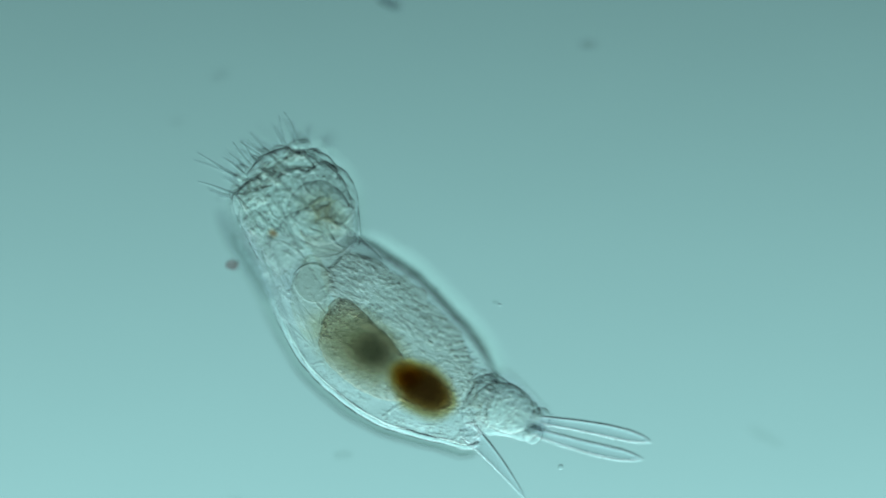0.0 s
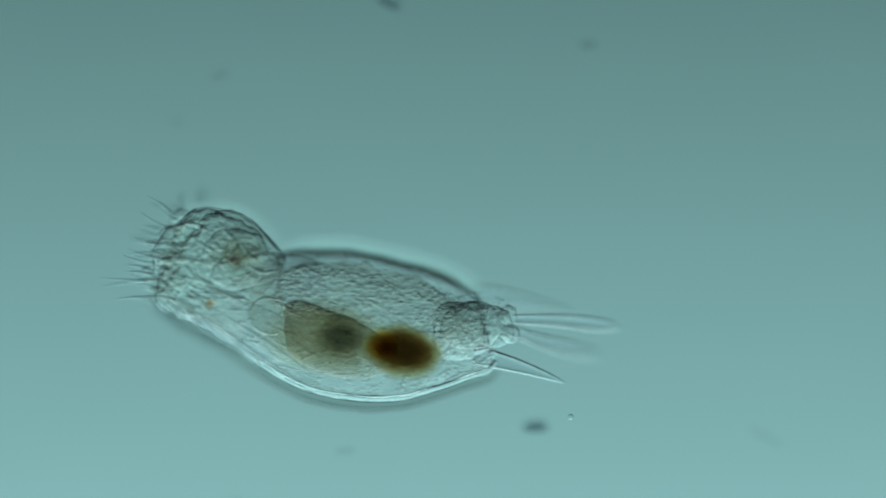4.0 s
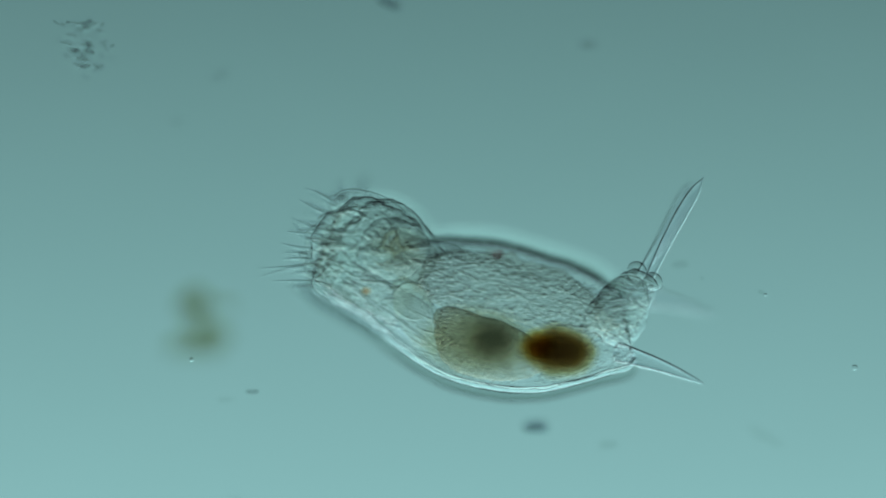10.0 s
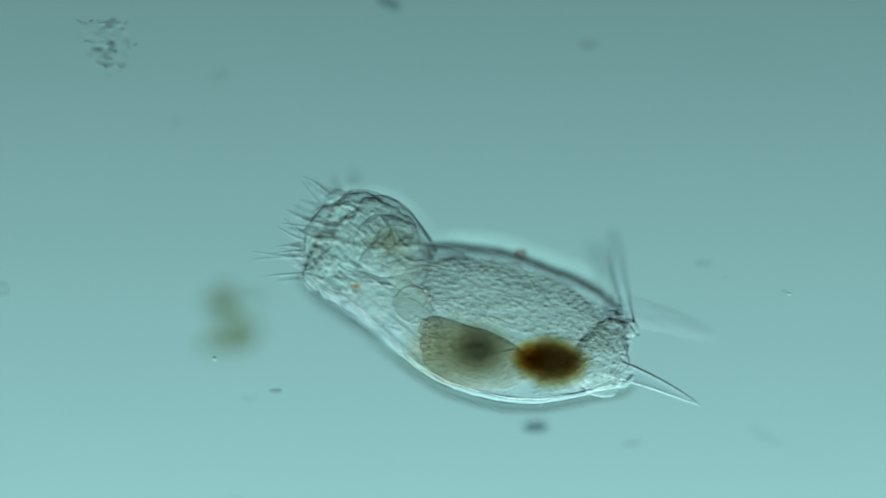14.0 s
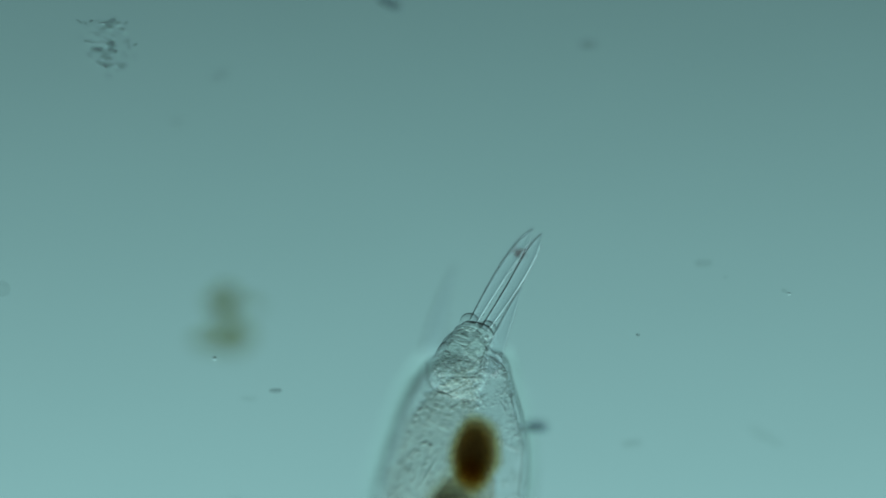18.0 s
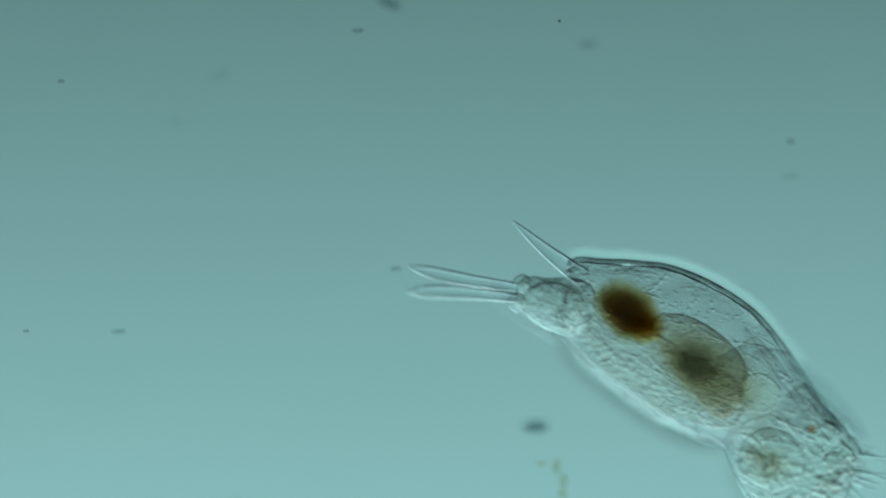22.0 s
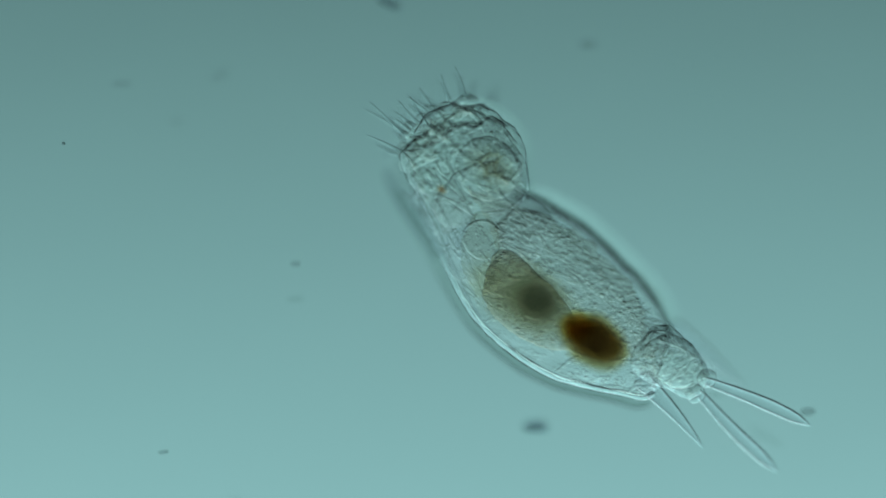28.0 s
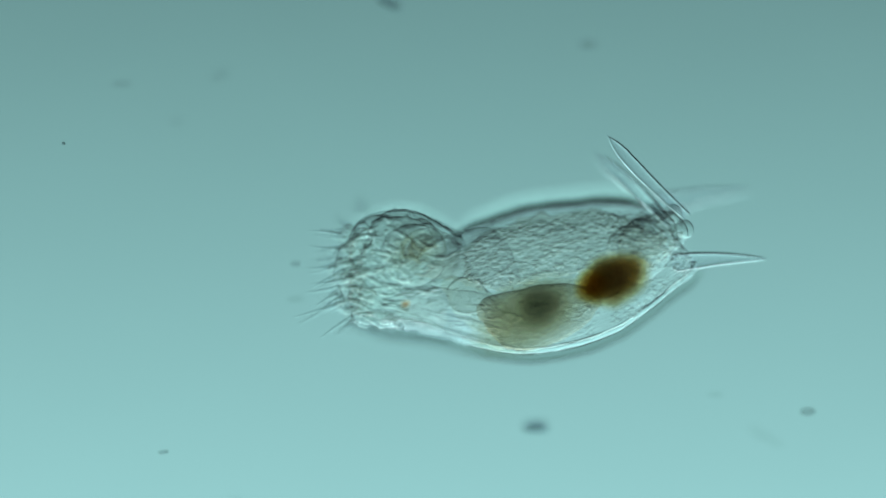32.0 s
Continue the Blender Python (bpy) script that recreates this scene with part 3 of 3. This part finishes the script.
    walk(toe_a, [
        (0, at(107, 12, -16, 13, 3)),
        (1, at(107, 17, -16, 18, 0)),
        (1.5, at(107, 10, -16, 9, 6)),
        (2, at(104, -15, -16, -41, 25)),
        (2.5, at(110, 6, -16, -19, 0)),
        (3, at(112, 11, -16, -23, 14)),
        (3.5, at(112, 8, -16, -19, 19)),
        (5.5, at(108, 15, -16, 1, 0)),
        (6, at(106, 21, -16, 0, 0)),
        (6.5, at(107, 13, -16, -0, 15)),
        (7, at(106, 13, -16, 2, 0)),
        (7.5, at(111, 0, 6, 24, 24)),
        (8, at(111, -11, 6, 81, 0)),
        (8.5, at(121, -2, 6, 62, 13)),
        (9, at(121, 6, 6, 52, 33)),
        (9.5, at(122, 1, 6, 32, 21)),
        (10, at(107, -8, 6, 6, 0)),
        (10.5, at(110, -6, 6, 30, 16)),
        (11, at(120, -20, 6, 26, 26)),
        (11.5, at(120, -13, 6, 39, 0)),
        (12, at(121, -12, 6, 45, 0)),
        (12.5, at(116, -11, -9, 55, 0)),
        (13, at(28, 71, -84, 125, 0)),
        (13.25, at(72, 27, -60, 78, 18)),
        (13.5, at(111, -17, -34, 30, 35)),
        (15.5, at(111, -4, 6, 84, 17)),
        (16, at(56, 5, 6, -2, 20)),
        (16.5, at(74, -19, 6, 43, 18)),
        (17, at(97, 10, 6, 24, 18)),
        (17.5, at(102, 7, 6, 3, 16)),
        (18, at(108, 12, 6, -9, 0)),
        (18.5, at(103, 14, 6, 5, 0)),
        (19, at(106, 12, 6, 3, 12)),
        (19.5, at(106, 13, 6, -2, 4)),
        (20, at(108, 10, 6, 13, 0)),
        (20.5, at(109, 12, 6, 6, 0)),
        (21, at(112, 15, 6, 0, 16)),
        (21.5, at(110, 12, 6, 3, 30)),
        (22, at(106, -10, 6, 5, 0)),
        (22.5, at(106, -11, 6, -4, 0)),
        (23, at(102, -12, 6, 9, 0)),
        (23.5, at(105, -11, 6, 7, 11)),
        (24, at(105, -12, 6, 8, 0)),
        (24.5, at(110, -14, 6, 26, 6)),
        (25, at(105, -10, 6, 14, 5)),
        (25.5, at(105, 8, 6, 14, 16)),
        (26.5, at(106, 9, 6, 9, 7)),
        (27.5, at(107, 13, -16, 15, 0)),
        (28, at(105, 12, -16, 14, 0)),
        (28.5, at(104, 10, -16, 21, 0)),
        (29, at(107, 9, -16, 14, 0)),
        (29.5, at(107, -7, -16, 0, 0)),
        (30, at(105, -4, -16, 13, 0)),
        (30.5, at(107, -4, -16, 21, 0)),
        (31, at(112, -16, 6, 43, 5)),
        (31.5, at(115, -6, 6, 89, 27)),
        (32, at(120, -1, 6, 98, 0)),
    ])
    walk(toe_b, [
        (0, at(103, -12, -28, 10, 0)),
        (1, at(103, -17, -28, 13, 0)),
        (1.5, at(103, -10, -28, 14, 21)),
        (2, at(106, 15, -28, 19, 34)),
        (2.5, at(100, -6, -28, -25, 0)),
        (3, at(98, -11, -28, -55, 21)),
        (3.5, at(98, -8, -28, -41, 37)),
        (5.5, at(102, -15, -28, -10, 0)),
        (6, at(104, -21, -28, -10, 0)),
        (6.5, at(103, -13, -28, -13, 12)),
        (7, at(104, -13, -28, -7, 0)),
        (7.5, at(99, -0, -6, 31, 34)),
        (8, at(99, 11, -6, 79, 32)),
        (8.5, at(96, 16, -6, 88, 29)),
        (9, at(92, 27, -6, 76, 43)),
        (9.5, at(97, 21, -6, 69, 50)),
        (10, at(103, 8, -6, 5, 24)),
        (10.5, at(100, 6, -6, 20, 16)),
        (11, at(90, 20, -6, 74, 42)),
        (11.5, at(90, 13, -6, 81, 27)),
        (12, at(89, 12, -6, 83, 17)),
        (12.5, at(94, 11, -21, 61, 0)),
        (13, at(13, 76, -96, 126, 42)),
        (13.25, at(58, 47, -70, 82, 42)),
        (13.5, at(99, 17, -46, 37, 42)),
        (15.5, at(99, 4, -6, 83, 40)),
        (16, at(70, -1, -6, -12, 24)),
        (16.5, at(86, -20, -6, 35, 22)),
        (17, at(108, -12, -6, 28, 24)),
        (17.5, at(108, -7, -6, 2, 18)),
        (18, at(102, -12, -6, -7, 0)),
        (18.5, at(107, -14, -6, 6, 0)),
        (19, at(104, -12, -6, -1, 4)),
        (19.5, at(104, -13, -6, -5, 0)),
        (20, at(102, -10, -6, -2, 6)),
        (20.5, at(101, -12, -6, -10, 0)),
        (21, at(98, -15, -6, -8, 5)),
        (21.5, at(100, -12, -6, -1, 35)),
        (22, at(104, 10, -6, 12, 9)),
        (22.5, at(104, 11, -6, 0, 21)),
        (23, at(108, 12, -6, 13, 22)),
        (23.5, at(105, 11, -6, 9, 19)),
        (24, at(105, 12, -6, 9, 21)),
        (24.5, at(100, 14, -6, 38, 21)),
        (25, at(105, 10, -6, 19, 5)),
        (25.5, at(105, -8, -6, 9, 20)),
        (26.5, at(104, -9, -6, -3, 17)),
        (27.5, at(103, -13, -18, -3, 5)),
        (28, at(105, -12, -18, -8, 6)),
        (28.5, at(106, -10, -18, -6, 6)),
        (29, at(103, -9, -18, -19, 5)),
        (29.5, at(103, 7, -20, 12, 8)),
        (30, at(105, 4, -24, 11, 14)),
        (30.5, at(103, 4, -28, 20, 0)),
        (31, at(98, 16, -6, 67, 28)),
        (31.5, at(95, 6, -6, 79, 47)),
        (32, at(90, 1, -6, 102, 23)),
    ])
    walk(gut, [
        (0, at(96, -33, 4, 1)),
        (1, at(123, -36, 4, 1)),
        (2, at(86, -43, 4, -3)),
        (3, at(108, -50, 4, -1)),
        (3.5, at(68, -49, 4, -8)),
        (5.5, at(78, -32, 4, -3)),
        (6, at(91, -33, 4, -1)),
        (7, at(108, -36, 4, 3)),
        (8, at(90, -43, 4, -6)),
        (9, at(85, -43, 4, -3)),
        (10, at(96, -54, 4, -1)),
        (11, at(79, -45, 4, -5)),
        (12, at(79, -43, 4, -9)),
        (13, at(124, -57, 4, -0)),
        (13.5, at(81, -57, 4, 3)),
        (15.5, at(102, -31, 4, 1)),
        (16, at(-6, -59, 4, 18)),
        (17, at(16, -41, 4, 12)),
        (18, at(53, -40, 4, 2)),
        (19, at(86, -40, 4, -1)),
        (20, at(106, -36, 4, 2)),
        (21, at(86, -33, 4, -3)),
        (22, at(99, -26, 4, -12)),
        (23, at(113, -24, 4, -7)),
        (24, at(126, -32, 4, -7)),
        (24.5, at(131, -31, 4, -2)),
        (25, at(131, -42, 4, -8)),
        (25.5, at(126, -36, 4, -8)),
        (27.5, at(94, -36, 4, -2)),
        (28, at(91, -34, 4, 1)),
        (29, at(96, -29, 4, -2)),
        (30, at(125, -22, 4, 3)),
        (31, at(135, -28, 4, 7)),
        (32, at(84, -41, 4, 6)),
    ])
    walk(yolk, [
        (0, at(-18, -35, 6, 1)),
        (1, at(-11, -38, 6, 1)),
        (2, at(-26, -37, 6, -3)),
        (3, at(-9, -48, 6, -1)),
        (3.5, at(-37, -34, 6, -8)),
        (5.5, at(-52, -26, 6, -3)),
        (6, at(-29, -31, 6, -1)),
        (7, at(-17, -42, 6, 3)),
        (8, at(-34, -31, 6, -6)),
        (9, at(-33, -37, 6, -3)),
        (10, at(-25, -53, 6, -1)),
        (11, at(-57, -34, 6, -5)),
        (12, at(-41, -24, 6, -9)),
        (13, at(-3, -56, 6, -0)),
        (13.5, at(-37, -63, 6, 3)),
        (15.5, at(-63, -35, 6, 1)),
        (16, at(-103, -37, 6, -13)),
        (17, at(-104, -0, 6, -19)),
        (18, at(-57, -14, 6, -13)),
        (19, at(-81, -36, 6, -1)),
        (20, at(-76, -41, 6, 2)),
        (21, at(-78, -24, 6, -3)),
        (22, at(-49, 5, 6, -12)),
        (23, at(-21, -8, 6, -7)),
        (24, at(-0, -17, 6, -7)),
        (24.5, at(11, -26, 6, -2)),
        (25, at(6, -23, 6, -8)),
        (25.5, at(11, -20, 6, -8)),
        (27.5, at(-31, -32, 6, -2)),
        (28, at(-34, -37, 6, 1)),
        (29, at(-32, -25, 6, -2)),
        (30, at(-23, -31, 6, 3)),
        (31, at(-0, -45, 6, 7)),
        (32, at(-55, -54, 6, 6)),
    ])
    for flap in (hood, hood_edge):
        walk(flap, [(t, at(x, y, 0, turn)) for t, x, y, turn in ((0, 0, 0, 0), (15.5, 0, 0, 0), (16, -40, 4, 2), (17, -24, 14, 2), (19.5, 0, 0, 0), (32, 0, 0, 0))])
    walk(head, [
        (0, at(-190, 44, 0, -5)),
        (1, at(-190, 44, 0, -5)),
        (2, at(-190, 40, 0, -2)),
        (3, at(-160, 28, 0, 4)),
        (3.6, at(-185, 40, 0, 0)),
        (5.5, at(-190, 40, 0, 0)),
        (9, at(-190, 40, 0, 0)),
        (9.6, at(-185, 40, 0, 0)),
        (10, at(-165, 32, 0, 0)),
        (10.5, at(-184, 40, 0, 0)),
        (12, at(-190, 40, 0, 0)),
        (12.5, at(-165, 36, 0, 2)),
        (12.8, at(-95, 18, 0, 3)),
        (13, at(-76, 14, 0, 3)),
        (13.2, at(-110, 22, 0, 3)),
        (13.5, at(-178, 36, 0, 0)),
        (15, at(-190, 40, 0, 0)),
        (15.5, at(-190, 40, 0, 2)),
        (16, at(-220, 46, 0, 4)),
        (17, at(-204, 58, 0, 4)),
        (19.5, at(-190, 40, 0, 10)),
        (20, at(-190, 40, 0, 12)),
        (21, at(-190, 40, 0, 8)),
        (22, at(-190, 40, 0, 0)),
        (23, at(-190, 34, 0, -2)),
        (24, at(-196, 23, 0, -4)),
        (24.5, at(-194, 40, 0, -5)),
        (25, at(-194, 46, 0, -5)),
        (25.5, at(-196, 50, 0, -6)),
        (26.5, at(-190, 46, 0, -5)),
        (27.5, at(-190, 46, 0, -6)),
        (29, at(-190, 46, 0, -6)),
        (30, at(-190, 42, 0, -2)),
        (30.7, at(-165, 34, 0, 2)),
        (31, at(-158, 32, 0, 3)),
        (31.4, at(-185, 40, 0, 0)),
        (32, at(-190, 40, 0, 0)),
    ])
    walk(stomach, [
        (0, at(-26, -42, 0, 4)),
        (1, at(-19, -46, 0, 4)),
        (2, at(-35, -43, 0, -0)),
        (3, at(-17, -55, 0, 2)),
        (3.5, at(-46, -40, 0, -5)),
        (5.5, at(-60, -32, 0, 0)),
        (6, at(-37, -37, 0, 2)),
        (7, at(-25, -49, 0, 6)),
        (8, at(-43, -37, 0, -3)),
        (9, at(-41, -44, 0, 0)),
        (10, at(-33, -60, 0, 2)),
        (11, at(-66, -40, 0, -2)),
        (12, at(-50, -30, 0, -6)),
        (13, at(-11, -63, 0, 3)),
        (13.5, at(-44, -70, 0, 6)),
        (15.5, at(-71, -43, 0, 4)),
        (16, at(-113, -42, 0, -10)),
        (17, at(-113, -4, 0, -16)),
        (18, at(-66, -19, 0, -10)),
        (19, at(-89, -43, 0, 2)),
        (20, at(-83, -49, 0, 5)),
        (21, at(-87, -31, 0, -0)),
        (22, at(-58, -1, 0, -9)),
        (23, at(-30, -14, 0, -4)),
        (24, at(-9, -23, 0, -4)),
        (24.5, at(3, -33, 0, 1)),
        (25, at(-3, -29, 0, -5)),
        (25.5, at(2, -26, 0, -5)),
        (27.5, at(-39, -39, 0, 1)),
        (28, at(-42, -44, 0, 4)),
        (29, at(-40, -32, 0, 1)),
        (30, at(-31, -38, 0, 6)),
        (31, at(-7, -53, 0, 10)),
        (32, at(-62, -62, 0, 9)),
    ])
    stage = ((0, -511, -20), (5.5, -500, -12), (6.5, -490, -12), (7, -468, -12), (7.5, -378, -11), (8, -257, -11), (8.5, -194, -10), (9, -147, -8), (9.5, -98, -5), (10, -41, -2), (10.5, -10, 0), (11, 0, 0), (18, 0, 0), (18.25, -3, 45), (18.5, -8, 120), (19, -16, 288), (19.5, -21, 522), (20, -23, 670), (20.5, -25, 791), (21, -26, 848), (21.5, -26, 854), (22.5, -26, 853), (23, -104, 850), (23.5, -499, 828), (24, -802, 812), (24.5, -899, 807), (25, -914, 804), (25.5, -914, 804), (26.5, -909, 720), (27.5, -903, 637), (32, -903, 637))

    def drift(ob, x, y, z=0.0, own=()):
        """Carries a speck with the stage; own: (seconds, x, y, turn, tilt) of its own drift."""
        rows = []
        for t in sorted({s[0] for s in stage} | {o[0] for o in own}):
            sx, sy = (np.interp(t, [s[0] for s in stage], [s[k] for s in stage]) for k in (1, 2))
            ox, oy, turn, tilt = (np.interp(t, [o[0] for o in own], [o[k] for o in own]) if own else 0.0 for k in (1, 2, 3, 4))
            rows.append((t, at(x - 784 + sx + ox, 441 - y + sy + oy, z, turn, tilt)))
        walk(ob, rows)

    drift(clump, 190, 78, 0)
    drift(algae, 392, 565, -270, ((0, 0, 0, 0, 0), (13.5, 0, 0, 0, 0), (15.0, 45, 10, 30, 25), (15.5, 44, 20, 45, 50), (16.0, 33, 54, 52, 62), (16.5, 20, 25, 20, 20), (17.0, 12, 4, 0, 0), (18.0, 8, 2, -8, 20), (19.0, 6, 2, -8, 20), (32, 0, 0, 0, 0)))
    grey, rust, clear, smudge = "tiny dark grain drifting in the water", "small red-brown grain drifting in the water", "tiny clear grain drifting in the water", "faint grey-brown smudge drifting in the water"
    drift(speck("grain", rust, M_RUST, 12, 9, 7), 921, 450, -40)
    for x, y, rx, ry, z, mat, label in (
            (1245, 468, 17, 8, -50, M_HAZE, smudge), (1284, 491, 4, 3, -15, M_HAZE, grey), (1388, 515, 6, 4, -10, M_HAZE, grey), (4, 510, 13, 15, -20, M_HAZE, smudge),
            (488, 692, 12, 4, -30, M_DUST, grey), (380, 635, 4, 4, 0, M_CLEAR, clear), (1129, 593, 4, 3, -8, M_DUST, grey), (440, 707, 16, 4, -60, M_HAZE, smudge),
            (1426, 1105, 9, 6, -35, M_VEIL, rust), (660, 909, 11, 4, -30, M_DUST, grey), (133, 998, 7, 4, -20, M_DUST, grey), (1016, 891, 3, 3, 0, M_GRAIN, grey),
            (1118, 788, 20, 9, -70, M_HAZE, smudge), (727, 1331, 9, 5, -50, M_DUST, grey), (236, 1441, 13, 4, -40, M_DUST, grey), (1192, 1438, 10, 4, -20, M_DUST, grey),
            (72, 1440, 6, 3, -10, M_DUST, grey), (1426, 1168, 16, 6, -60, M_HAZE, smudge), (2333, 1367, 14, 7, -40, M_DUST, grey), (1335, 1671, 11, 4, -30, M_DUST, grey),
            (2170, 1337, 14, 4, -60, M_HAZE, smudge), (2175, 1597, 16, 6, -60, M_HAZE, smudge), (1396, 520, 4, 3, 0, M_CLEAR, clear)):
        drift(speck("grain", label, mat, rx, ry, 4), x, y, z)
    for x, y, rx, ry in ((1012, 1680, 7, 14), (1024, 1706, 7, 14), (1022, 1730, 8, 9), (985, 1676, 10, 4)):
        drift(speck("algae_scrap", "faint olive scrap of algae drifting in the water", M_SCRAP, rx, ry, 4), x, y, -60)
    free = speck("grain", clear, M_CLEAR, 5, 6, 5)
    walk(free, [(t, at(x - 784, 441 - y, 0)) for t, x, y in (
        (0, 992, 827), (1, 982, 808), (2, 1000, 789), (3, 1015, 751), (4.2, 1008, 738), (5.5, 997, 733), (6, 997, 729), (6.5, 1018, 729), (7, 1029, 723), (7.5, 1113, 706),
        (8, 1256, 684), (8.5, 1335, 669), (9, 1393, 668), (9.5, 1450, 671), (10, 1513, 651), (10.5, 1542, 635), (11, 1557, 603), (12, 1600, 590), (32, 1640, 590))])
    rise = speck("grain", grey, M_GRAIN, 4, 3, 3)
    walk(rise, [(t, at(x - 784, 441 - y, 0)) for t, x, y in ((0, 260, 905), (1, 175, 830), (2, 90, 745), (3, 5, 663), (4, -80, 590), (32, -300, 500))])
    beat = random.Random(9)
    for group, step, swing in ((tufts, 0.1, 17), (styles, 0.25, 10)):
        for ob in group:
            base, rows = ob.location.copy(), []
            for k in range(round(32 / step) + 1):
                drawn = np.interp(k * step, (12.4, 12.9, 13.1, 13.5), (0, 1, 1, 0))
                rows.append((k * step, Matrix.Translation(base + Vector((105 * G * drawn, 0, 0))) @ pose(0, 0, 0, 0, 0, beat.uniform(-swing, swing))))
            walk(ob, rows)


motions()
